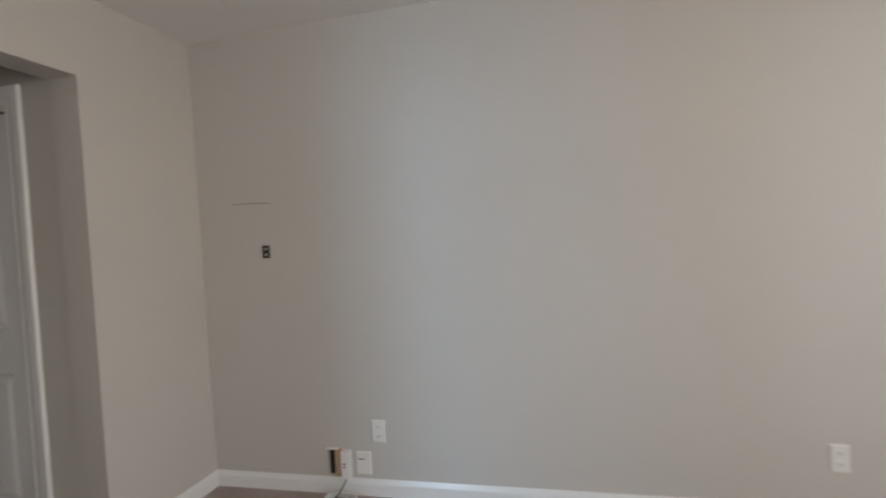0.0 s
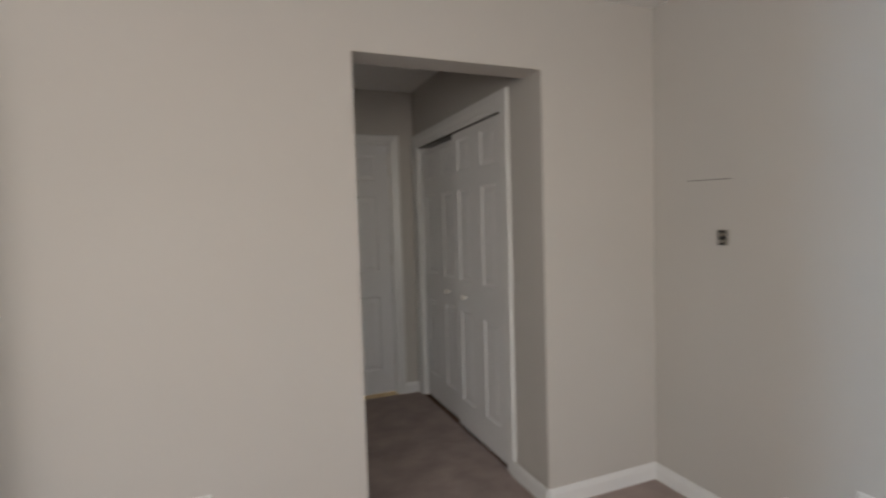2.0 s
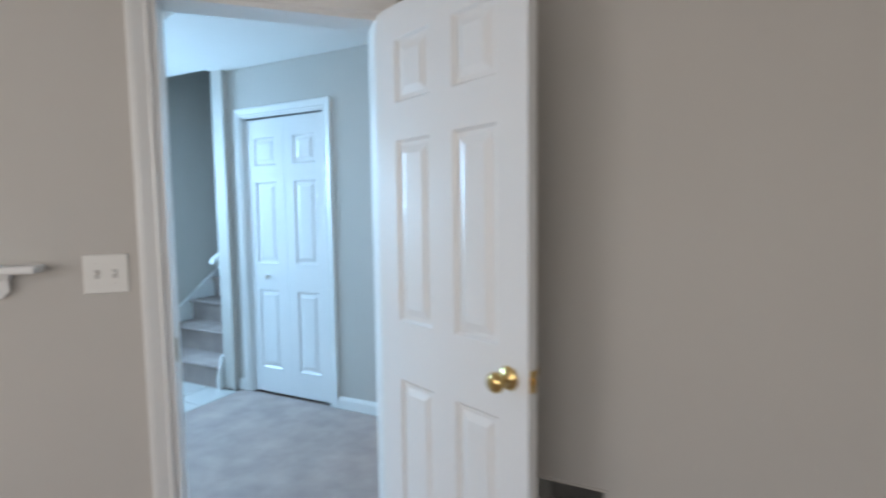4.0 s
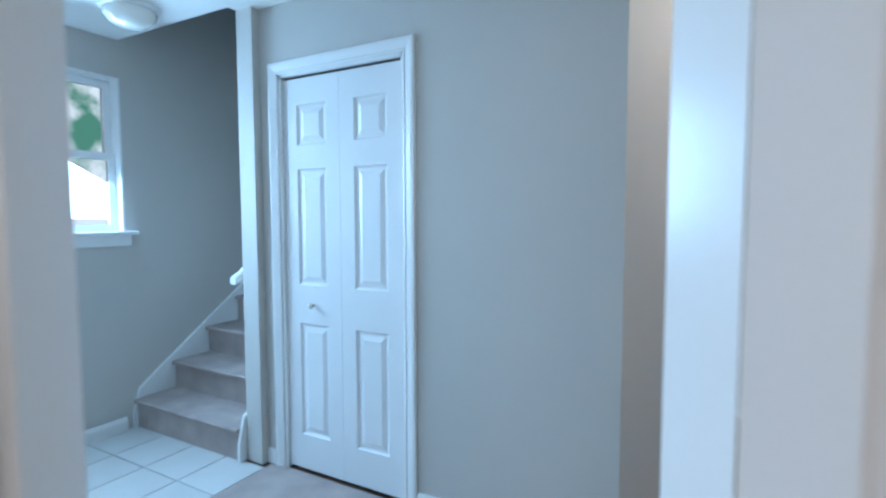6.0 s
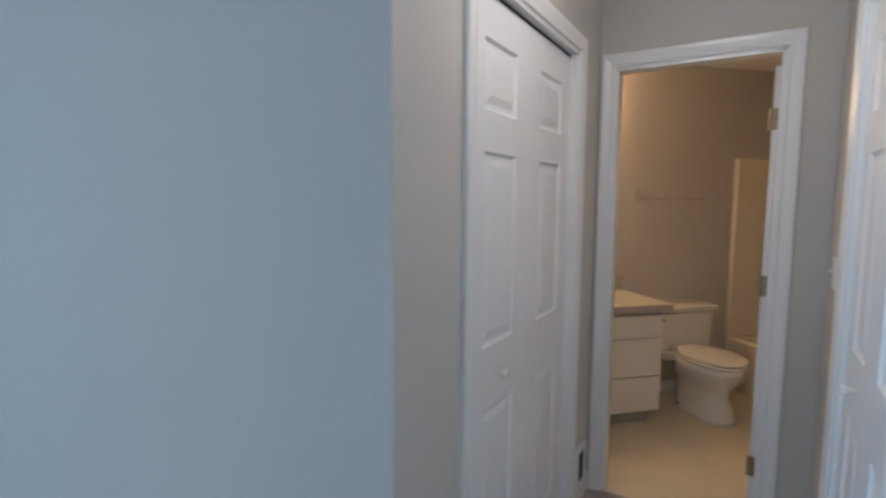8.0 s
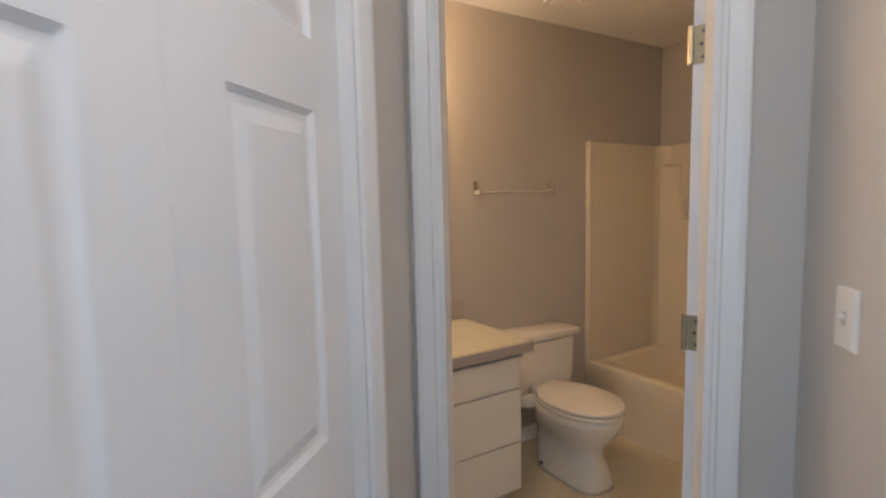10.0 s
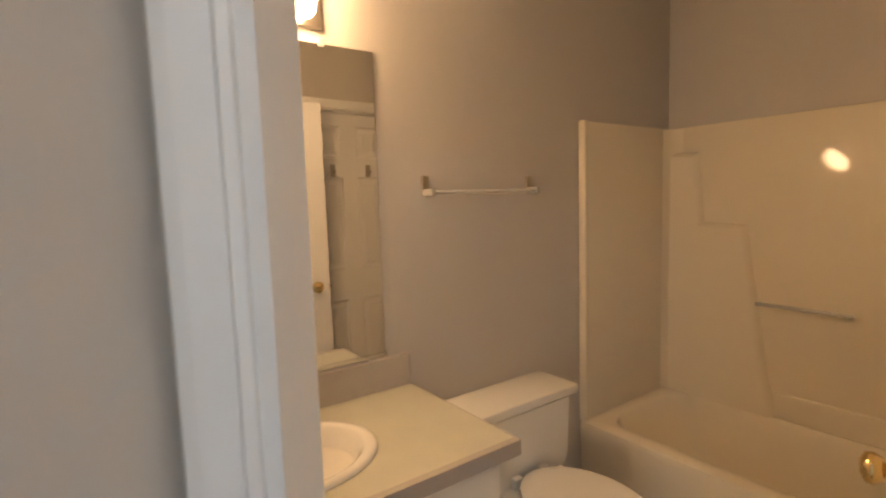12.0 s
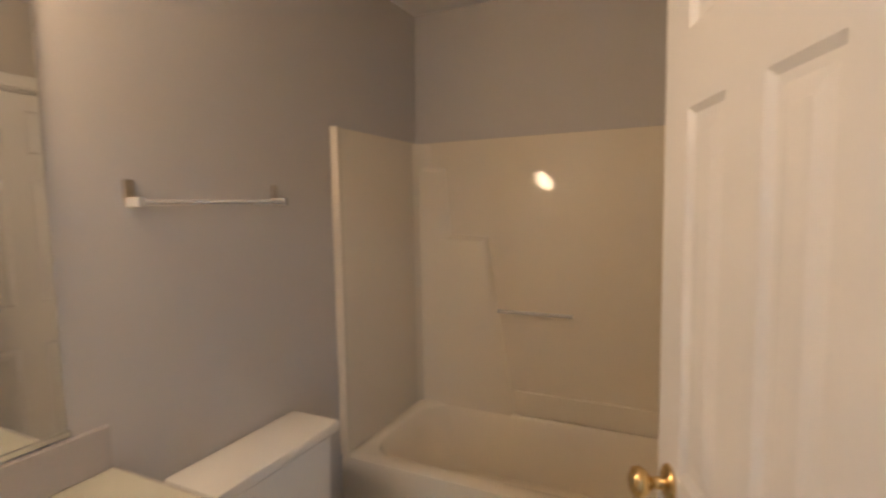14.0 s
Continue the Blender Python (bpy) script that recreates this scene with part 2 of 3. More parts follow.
def bifold(p, ang, x0, x1, pairs, label, knobs, y=0.018, top=2.085, sunk=()):
    """Closed folding closet doors hung in an opening from x0 to x1."""
    root = empty("bifold_door", pose(p[0], p[1], 0, 0, 0, ang), label, "closet door", kind="structure")
    n = pairs * 2
    w = (x1 - x0 - 0.036 - 0.001 * (n - 1)) / n
    leaves = []
    for k in range(n):
        a = x0 + 0.018 + k * (w + 0.001)
        yy, drop = (y + 0.024, 0.022) if k in sunk else (y, 0.0)
        leaves.append(door_leaf(root, "door_leaf", a, w, top - 0.040 - drop, 0.03, 1, yy, stile=w * 0.235))
        if k in knobs:
            small_knob(leaves[-1], a + w * 0.5, 0.90, yy)
    # Track is coloured dark to paint the shade in the head gap.
    part("track", box(B(), x0 + 0.018, y + 0.002, top - 0.018, x1 - 0.018, y + 0.028, top - 0.014), DARK, root, "head track coloured dark for the shaded gap above the leaves")
    return root


def brass_knob(parent, x, y, z, s, material=None):
    """A round door knob with its rose; s: -1 to stand out towards -y."""
    bm = B()
    lathe(bm, [(0.033, 0), (0.033, 0.004), (0.026, 0.010), (0.011, 0.013), (0.011, 0.032), (0.021, 0.038), (0.028, 0.050), (0.026, 0.062), (0.012, 0.069)], pose(x, y, z, 90 if s < 0 else -90, 0, 0), 24)
    return part("door_knob", bm, material or BRASS, parent, "polished brass knob", smooth=True)


def hinged_door(name, m, w, h, label, knob_mat, hinge_side_face, kz=0.92):
    """A six-panel door; hinge axis at the local origin, leaf along +x, thickness along +y."""
    root = empty(name, m, label, "door", kind="structure")
    t = 0.035
    leaf = door_leaf(root, "door_leaf", 0.004, w, h, t, 2, 0.0, stile=0.105)
    for y, s in ((0.0, -1), (t, 1)):
        brass_knob(root, w - 0.062, y, kz, s, knob_mat)
    part("latch_plate", box(B(), w + 0.003, t / 2 - 0.012, kz - 0.028, w + 0.006, t / 2 + 0.012, kz + 0.03), BRASS, root, "brass latch plate")
    part("latch_bolt", box(B(), w + 0.005, t / 2 - 0.006, kz - 0.008, w + 0.014, t / 2 + 0.006, kz + 0.01, 0.002), BRASS, root)
    for z in (0.27, 1.09, 1.80):
        hb = part("hinge", box(B(), 0.001, 0.003, z - 0.045, 0.0045, t - 0.004, z + 0.045), OLDBRASS, root, "worn brass hinge leaf")
        bm = B()
        lathe(bm, [(0.007, z - 0.045), (0.007, z + 0.045)], pose(0.0, hinge_side_face, 0), 12)
        part("pin", bm, OLDBRASS, hb)
        for dz in (-0.03, 0.0, 0.03):
            bm = B()
            lathe(bm, [(0.0045, 0), (0.003, 0.0012)], pose(0.001, 0.012 + 0.004 * (dz == 0), z + dz, 0, -90, 0), 10)
            part("screw", bm, DARK, hb)
    return root


def wall_plate(name, p, ang, x, z, w, h, label, category, group=""):
    root = empty(name, pose(p[0], p[1], 0, 0, 0, ang) @ pose(x, 0, z), label, category, group)
    bm = B()
    loft(bm, [[(-w / 2, 0, -h / 2), (w / 2, 0, -h / 2), (w / 2, 0, h / 2), (-w / 2, 0, h / 2)],
              [(-w / 2, -0.003, -h / 2), (w / 2, -0.003, -h / 2), (w / 2, -0.003, h / 2), (-w / 2, -0.003, h / 2)],
              [(-w / 2 + 0.004, -0.007, -h / 2 + 0.004), (w / 2 - 0.004, -0.007, -h / 2 + 0.004), (w / 2 - 0.004, -0.007, h / 2 - 0.004), (-w / 2 + 0.004, -0.007, h / 2 - 0.004)]])
    part("cover_plate", bm, PLATE, root)
    return root


def outlet(p, ang, x, z, label):
    r = wall_plate("outlet", p, ang, x, z, 0.072, 0.116, label, "outlet", "wall outlets")
    for dz in (-0.024, 0.024):
        f = part("receptacle", box(B(), -0.017, -0.0095, dz - 0.016, 0.017, -0.006, dz + 0.016, 0.0015), PLATE, r)
        for dx in (-0.006, 0.006):
            part("slot", box(B(), dx - 0.0012, -0.0102, dz - 0.005, dx + 0.0012, -0.0092, dz + 0.005), DARK, f)
    part("screw", lathe(B(), [(0.003, 0), (0.0025, 0.001)], pose(0, -0.007, 0, 90, 0, 0), 10), PLATE, r)
    return r


def switch(p, ang, x, z, gangs, label):
    r = wall_plate("light_switch", p, ang, x, z, 0.072 + 0.046 * (gangs - 1), 0.118, label, "light switch", "light switches")
    for k in range(gangs):
        dx = (k - (gangs - 1) / 2) * 0.046
        part("toggle_frame", box(B(), dx - 0.006, -0.0085, -0.013, dx + 0.006, -0.0065, 0.013), SLOT, r, "grey slot of the toggle")
        bm = box(B(), dx - 0.004, -0.019, 0.0, dx + 0.004, -0.007, 0.009, 0.0015)
        part("toggle", bm, PLATE, r)
        for dz in (-0.03, 0.03):
            part("screw", lathe(B(), [(0.003, 0), (0.0025, 0.001)], pose(dx, -0.007, dz, 90, 0, 0), 10), PLATE, r)
    return r


# ---- the plan ----
S2 = math.sqrt(0.5)
NW = (0.61, 0.0)          # corner of the room's north wall and the slanted doorway wall
DG = (-2.10, -2.71)       # far end of the slanted wall
d1p = (-1.77, 1.20)       # understairs wall
dgl = math.hypot(NW[0] - DG[0], NW[1] - DG[1])


def dg(x):
    """Run along the slanted wall of a point with that x."""
    return (x - DG[0]) / S2


floor = slab("floor", [(-2.9, -4.8), (4.1, -4.8), (4.1, 5.0), (-2.9, 5.0)], -0.12, -0.012, WOODFL, "brown wooden subfloor under the rooms", "floor")
# carpet, one sheet for room, hall and passage
slab("carpet", [(-1.62, 1.20), (-1.62, -1.4), (-2.78, -1.4), (-2.78, -2.60), (-2.0, -2.60), (-2.0, -4.6), (3.95, -4.6), (3.95, 0.0), (3.29, 0.0), (3.29, 1.88), (2.3, 1.88), (2.3, 0.0),
     (1.30, 0.0), (0.62, 0.0), (0.64, 0.42), (2.01, 1.79), (1.36, 2.44), (0.40, 1.48), (0.198, 1.20)], -0.012, 0.0, CARPET, "worn brown-grey cut pile carpet", "carpet")
slab("bath_floor", [(1.2, 2.60), (1.36, 2.44), (2.01, 1.79), (2.02, 1.955), (3.88, 1.955), (3.88, 3.48), (1.2, 3.48)], -0.012, 0.004, VINYL, "cream sheet vinyl bathroom floor", "floor")

wall("wall_north", NW, 0, 3.95 - NW[0] + 0.115, "smooth greige painted wall with a cut-out low hole", [(2.40 - NW[0], 3.28 - NW[0], 0, 2.08), (0.93 - NW[0], 1.275 - NW[0], 0.10, 0.49)], thick=0.15)
wall("wall_east", (3.95, 0.0), -90, 4.7, "smooth greige painted wall", [(0.688, 0.757, 0.095, 0.235)])
wall("wall_slanted", DG, 45, dgl, "greige painted wall with a doorway and a ledge opening", [(dg(0.045), dg(0.533), 0, 2.03), (dg(-0.68), dg(-0.255), 1.20, 2.20)], thick=0.115)
# The second opening is added for the passage fill lamp.
wall("wall_room_south", (3.95, -4.6), 180, 6.05, "greige painted wall", [(1.05, 3.45, 0.85, 2.15), (3.85, 5.45, 0.65, 2.15)])
wall("wall_room_west", (-2.0, -4.7), 90, 2.05, "greige painted wall")
wall("wall_hall_south", (-1.9, -2.60), 180, 1.0, "greige painted wall")
# First opening is added for the fill lamp; the second holds the stair window.
wall("wall_hall_west", (-2.78, -2.7), 90, 7.5, "greige painted stairwell wall with a window", [(0.85, 2.35, 0.45, 2.15), (2.80, 3.80, 1.25, 2.21)], z1=5.0)
wall("wall_understairs", d1p, 0, 1.968, "greige painted wall with a closet doorway", [(0.245, 1.018, 0, 2.085)])
d2p = (0.40, 1.48)
wall("wall_passage_corner", (0.198, 1.20), 54.2, 0.346, "greige painted wall at the corner of the passage")
wall("wall_passage", d2p, 45, 1.36, "greige painted slanted passage wall", [(0.092, 1.03, 0, 2.075), (1.147, 1.254, 0.10, 0.265)])
bdp = (1.346, 2.454)
wall("wall_bath_door", bdp, -45, 0.94, "greige painted wall with the bathroom doorway", [(0.094, 0.757, 0, 2.07)], thick=0.075)
d3p = (2.01, 1.79)
wall("wall_utility", d3p, 225, 1.94, "greige painted passage wall with a closet doorway", [(0.42, 1.16, 0, 2.085)])
wall("wall_return", (0.638, 0.418), -90, 0.268, "short greige wall return beside the doorway", thick=0.05)
wall("wall_stair_side", (-1.77, 4.7), -90, 3.55, "greige painted stair side wall", z1=5.0, thick=0.115)
wall("wall_stair_end", (-2.9, 4.6), 0, 1.25, "greige painted wall", z1=5.0)
# West of the bathroom it runs on unseen to keep the closets dark.
wall("wall_bath_north", (-1.7, 3.48), 0, 5.7, "greige painted bathroom wall")
wall("wall_bath_east", (3.88, 3.6), -90, 1.7, "greige painted bathroom wall")
wall("wall_bath_west", (1.20, 2.43), 90, 1.1, "greige painted bathroom wall", thick=0.09)
wall("wall_bath_south", (3.95, 1.955), 180, 1.93, "greige painted bathroom wall with a second door", [(0.85, 1.53, 0, 2.03)], thick=0.07)
wall("wall_alcove_west", (2.30, 0.14), 90, 1.75, "greige painted alcove wall", thick=0.09)
wall("wall_alcove_east", (3.29, 1.88), -90, 1.74, "greige painted alcove wall with closet doors", [(0.085, 1.47, 0, 2.0)])
# Unseen wall, added to block daylight behind the alcove closet.
wall("wall_east_outer", (3.95, 3.6), -90, 3.6, "unseen outer wall added to keep daylight out of the closet")

slab("ceiling", [(-2.9, -4.8), (4.1, -4.8), (4.1, 1.10), (-2.9, 1.10)], 2.44, 2.55, CEIL, "white textured ceiling", "ceiling")
slab("ceiling_inner", [(-1.77, 1.10), (4.1, 1.10), (4.1, 3.65), (-1.77, 3.65)], 2.44, 2.55, CEIL, "white textured ceiling", "ceiling")
slab("ceiling_stair", [(-2.9, 1.0), (-1.6, 1.0), (-1.6, 4.75), (-2.9, 4.75)], 5.0, 5.1, CEIL, "white ceiling over the stairwell", "ceiling")
wall("wall_stair_header", (-2.78, 1.10), 0, 1.13, "wall above the stair opening", z0=2.55, z1=5.0)

# baseboards
for p, ang, x0, x1 in ((NW, 0, 0.0, 0.32), (NW, 0, 0.665, 1.79), (NW, 0, 2.67, 3.34), ((3.95, 0.0), -90, 0.0, 4.6), (DG, 45, 0.8, dg(-0.004)), (d1p, 0, 0.0, 0.181), (d1p, 0, 1.082, 1.968),
                       ((0.198, 1.20), 54.2, 0.0, 0.346), (d2p, 45, 0.0, 0.03), (d2p, 45, 1.092, 1.36), (bdp, -45, 0.0, 0.030), (bdp, -45, 0.821, 0.94), (d3p, 225, 0.0, 0.356), (d3p, 225, 1.224, 1.94), ((-2.78, -2.7), 90, 0.1, 3.76),
                       ((3.28, 0.0), -90, -0.33, 0.0), ((2.30, 1.885), 0, 0.865, 0.98), ((1.20, 3.48), 0, 1.0, 1.9)):
    baseboard(p, ang, x0, x1)

# ---- doorways ----
casing(DG, 45, dg(0.045), dg(0.533), 2.03, "white moulded trim round the slanted doorway")
tagged(part("strike_plate", box(B(), 0, 0.03, 0.90, 0.0025, 0.058, 0.975), OLDBRASS, m=pose(DG[0], DG[1], 0, 0, 0, 45) @ pose(dg(0.045) + 0.0165, 0, 0)), "worn brass strike plate let into the jamb", "strike plate")
casing(d1p, 0, 0.245, 1.018, 2.085, "white moulded trim round the understairs closet")
bifold(d1p, 0, 0.245, 1.018, 1, "white moulded folding closet door under the stairs, closed", (0,))
casing(d2p, 45, 0.092, 1.03, 2.075, "white moulded trim round the passage closet")
bifold(d2p, 45, 0.092, 1.03, 1, "white moulded folding closet door in the passage, closed", (0,), y=0.03, top=2.075)
casing(bdp, -45, 0.094, 0.757, 2.07, "white moulded trim round the bathroom doorway", jamb=0.075)
casing(d3p, 225, 0.42, 1.16, 2.085, "white moulded trim round the utility closet")
bifold(d3p, 225, 0.42, 1.16, 1, "white moulded folding utility closet door, closed", (0,))
casing((3.29, 1.88), -90, 0.085, 1.47, 2.0, "white trim round the dark alcove closet", w=0.085)
bifold((3.29, 1.88), -90, 0.085, 1.47, 2, "white moulded folding alcove closet doors, closed", (1, 2), y=0.006, top=2.0, sunk=(0, 1))

hx, hy = 0.533 - 0.012, -0.077 - 0.012
ang_a = math.degrees(math.atan2(-0.335 - hy, 1.122 - hx))
hinged_door("open_room_door", pose(hx, hy, 0, 0, 0, ang_a), 0.655, 2.018, "white six-panel door standing open into the room", BRASS, 0.039)
hbx, hby = 1.932, 1.978
hinged_door("open_bathroom_door", pose(hbx, hby, 0, 0, 0, 19.5), 0.575, 2.005, "white six-panel bathroom door standing open", BRASS, 0.039, 0.965)

# closed door between alcove and bathroom
casing((2.30, 1.885), 0, 0.12, 0.80, 2.03, "white trim round the alcove door", jamb=0.07)
casing((3.10, 1.955), 180, 0.0, 0.68, 2.03, "white trim round the second bathroom door", jamb=0.0)
closed = hinged_door("closed_bathroom_door", pose(3.085, 1.94, 0.012, 0, 0, 180), 0.647, 1.988, "white six-panel door with two robe hooks, closed", BRASS, 0.0, 0.965)
slab("threshold", [(2.42, 1.878), (3.10, 1.878), (3.10, 1.957), (2.42, 1.957)], -0.012, 0.003, VINYL, "cream vinyl strip under the closed door", "threshold")
for x in (0.20, 0.45):
    hk = part("robe_hook", box(B(), x - 0.016, -0.006, 1.60, x + 0.016, 0.0, 1.68, 0.002), NICKEL, closed, "dark metal robe hook")
    part("hook", lathe(B(), [(0.005, 0), (0.005, 0.03), (0.009, 0.034), (0.006, 0.042)], pose(x, -0.006, 1.62, 65, 0, 0), 12), NICKEL, hk)

# ---- stair ----
stair = empty("staircase", pose(-2.78, 1.12, 0), "straight carpeted staircase with white skirt boards", "stairs", kind="structure")
for k in range(13):
    z, y = 0.187 * (k + 1), 0.262 * k
    bm = B()
    prof = [(y, z - 0.187), (y, z - 0.03), (y - 0.022, z - 0.024), (y - 0.026, z - 0.010), (y - 0.018, z), (y + 0.262, z), (y + 0.262, z - 0.187)]
    loft(bm, [[(x, yy, zz) for yy, zz in prof] for x in (0.024, 0.985)])
    part("step", bm, CARPET, stair, "carpeted step")
for x0, x1, nm in ((0.0, 0.022, "wall_skirt"), (0.987, 1.005, "inner_skirt")):
    bm = B()
    loft(bm, [[(x, yy, zz) for yy, zz in ((-0.02, 0), (-0.02, 0.10), (0.02, 0.25), (3.4, 0.24 + 3.4 * 0.7137), (3.4, 3.4 * 0.7137 - 0.1), (0.2, 0.0))] for x in (x0, x1)])
    part(nm, bm, TRIM, stair, "white painted skirt board")
rail = empty("handrail", pose(-1.77, 1.15, 0), "white painted handrail on the stair wall", "handrail", kind="structure")
bm = B()
loft(bm, [[(-0.09 + a, y, z + b) for a, b in ((-0.022, -0.02), (0.022, -0.02), (0.022, 0.012), (0.012, 0.022), (-0.012, 0.022), (-0.022, 0.012))] for y, z in ((0.005, 1.0), (0.06, 1.03), (3.0, 1.03 + 2.94 * 0.7137))])
part("rail", bm, TRIM, rail)
for y in (0.12, 1.4, 2.6):
    part("bracket", box(B(), -0.09, y - 0.01, 0.96 + (y) * 0.7137, 0.0, y + 0.01, 0.985 + y * 0.7137, 0.003), TRIM, rail)

# ---- windows ----


def sash_window(p, ang, x0, x1, z0, z1, label):
    root = empty("window_1", pose(p[0], p[1], 0, 0, 0, ang), label, "window", kind="structure")
    for nm, a in (("left_reveal", (x0, 0, z0, x0 + 0.012, 0.115, z1)), ("right_reveal", (x1 - 0.012, 0, z0, x1, 0.115, z1)), ("head_reveal", (x0, 0, z1 - 0.012, x1, 0.115, z1))):
        part(nm, box(B(), *a), TRIM, root)
    zm = (z0 + z1) / 2
    for nm, za, zb, yy in (("lower_sash", z0 + 0.015, zm + 0.02, 0.055), ("upper_sash", zm - 0.02, z1 - 0.014, 0.085)):
        bm = B()
        f = 0.045
        a, b = x0 + 0.012, x1 - 0.012
        for q in ((a, za, a + f, zb), (b - f, za, b, zb), (a + f, za, b - f, za + f), (a + f, zb - f, b - f, zb)):
            box(bm, q[0], yy, q[1], q[2], yy + 0.028, q[3])
        s = part(nm, bm, TRIM, root)
        g = part("pane", box(B(), a + f, yy + 0.012, za + f, b - f, yy + 0.016, zb - f), GLASS, s)
        g.visible_shadow = False
    part("sill", box(B(), x0 - 0.06, -0.05, z0 - 0.005, x1 + 0.06, 0.11, z0 + 0.018, 0.006), TRIM, root)
    part("apron", box(B(), x0 - 0.03, -0.014, z0 - 0.075, x1 + 0.03, 0.0, z0 - 0.005, 0.003), TRIM, root)
    return root


sash_window((-2.78, -2.7), 90, 2.80, 3.80, 1.25, 2.21, "white double-hung window beside the stairs")
bk = part("backdrop", box(B(), 0, -9, -4, 0.05, 9, 7), OUT, m=pose(-11, 1.5, 0))
tagged(bk, "sunlit green trees and white sky outside", "backdrop", kind="structure")

# ledge opening in the slanted wall
ledge = empty("ledge_opening", pose(DG[0], DG[1], 0.018, 0, 0, 45), "wall opening with a white wooden ledge", "wall ledge", kind="structure")
la, lb = dg(-0.68), dg(-0.255)
part("ledge", box(B(), la - 0.06, -0.07, 1.192, lb + 0.12, 0.15, 1.214, 0.006), TRIM, ledge)
bm = B()
loft(bm, [[(la - 0.03 + d, -0.004 - o, z), (lb + 0.04 - d, -0.004 - o, z), (lb + 0.04 - d, -0.0005, z), (la - 0.03 + d, -0.0005, z)] for d, o, z in ((0.02, 0.008, 1.12), (0.0, 0.014, 1.14), (-0.0, 0.018, 1.17), (-0.01, 0.03, 1.192))])
part("apron", bm, TRIM, ledge)
for nm, a in (("right_lining", (lb - 0.014, 0.001, 1.214, lb, 0.114, 2.20)), ("left_lining", (la, 0.001, 1.214, la + 0.014, 0.114, 2.20)), ("head_lining", (la, 0.001, 2.165, lb, 0.114, 2.18)), ("far_stile", (lb - 0.085, 0.07, 1.214, lb - 0.014, 0.112, 2.165))):
    part(nm, box(B(), *a), TRIM, ledge)

# ---- room fittings ----
EASTP = (3.95, 0.0)
outlet(NW, 0, 1.775 - NW[0], 0.35, "white wall outlet beside the opening")
outlet(EASTP, -90, 0.98, 0.335, "white wall outlet above the open box")
outlet(EASTP, -90, 3.01, 0.29, "white wall outlet on the bare wall")
switch(DG, 45, dg(-0.062), 1.195, 2, "white double light switch beside the doorway")
switch(d3p, 225, 0.19, 1.20, 1, "white light switch beside the bathroom doorway")

jack = empty("wall_box", pose(3.95, 0, 0, 0, 0, -90) @ pose(0.407, 0, 1.284), "open dark electrical box in the wall", "electrical box")
part("rim", box(B(), -0.028, -0.003, -0.036, 0.028, 0.0, 0.036, 0.001), KICK, jack, "grey metal rim")
# Black sheet on the wall face paints the depth of the open box.
part("recess", box(B(), -0.023, -0.0045, -0.033, 0.018, -0.0025, 0.033), BLACK, jack, "black sheet painting the shade in the opening")
for dz in (-0.016, 0.014):
    part("bracket", box(B(), -0.012, -0.008, dz - 0.007, 0.006, -0.004, dz + 0.007, 0.001), NICKEL, jack)
crack = B()
for k in range(9):
    x = 0.215 + k * 0.0255
    box(crack, x, -0.0012, 1.548 - 0.0008 * k + 0.0012 * math.sin(k * 2.1), x + 0.0262, 0.0, 1.5510 - 0.0008 * k + 0.0012 * math.sin(k * 2.1))
tagged(part("wall_crack", crack, DARK, m=pose(3.95, 0, 0, 0, 0, -90)), "thin dark crack line in the wall paint", "crack")

cut = empty("cable_cutout", pose(3.95, 0, 0, 0, 0, -90) @ pose(0.73, 0, 0.165), "open wall cut-out showing a raw stud", "wall cut-out")
# Solid black block paints the shade in the cavity.
part("recess", box(B(), -0.0425, 0.02, -0.0702, 0.003, 0.114, 0.0702), BLACK, cut, "black block painting the shade in the cavity")
part("stud", box(B(), 0.004, -0.020, -0.069, 0.043, 0.09, 0.067, 0.002), STUD, cut, "raw pine stud edge")
part("lip", box(B(), -0.045, -0.016, 0.068, 0.02, 0.0, 0.076, 0.002), PLATE, cut)
dev = empty("network_box", pose(3.95, 0, 0, 0, 0, -90) @ pose(0.798, 0, 0.16), "small white plastic wall device", "wall device")
part("case", box(B(), -0.024, -0.038, -0.072, 0.024, 0.0, 0.074, 0.005), PLATE, dev)
for dz in (0.01, -0.006):
    part("port", box(B(), -0.014, -0.0385, dz - 0.003, 0.004, -0.0375, dz + 0.003), DARK, dev)
pl = wall_plate("cable_plate", EASTP, -90, 0.89, 0.168, 0.08, 0.118, "white cable plate with a dark slot", "wall plate")
part("slot", box(B(), -0.03, -0.0085, 0.018, 0.004, -0.0065, 0.023), DARK, pl)


def cable(name, pts, r, material, label):
    cu = bpy.data.curves.new(name, "CURVE")
    cu.dimensions, cu.bevel_depth, cu.bevel_resolution = "3D", r, 3
    sp = cu.splines.new("NURBS")
    sp.points.add(len(pts) - 1)
    for q, v in zip(sp.points, pts):
        q.co = (*v, 1)
    sp.use_endpoint_u = True
    cu.materials.append(material)
    return tagged(new(name, cu), label, "cable")


coil = [(3.84 + (0.045 + 0.003 * k % 0.02) * math.cos(k * 0.7), -0.80 - (0.085 + 0.002 * (k % 5)) * math.sin(k * 0.7), 0.008 + 0.0012 * k) for k in range(28)]
cable("cable_coil", coil, 0.0045, CABLE, "white cable coiled on the carpet by the wall")
cable("cable_lead", [(3.93, -0.80, 0.10), (3.90, -0.79, 0.07), (3.88, -0.77, 0.012), (3.82, -0.73, 0.010), (3.80, -0.80, 0.010)], 0.004, DARK, "dark cable hanging to the carpet")

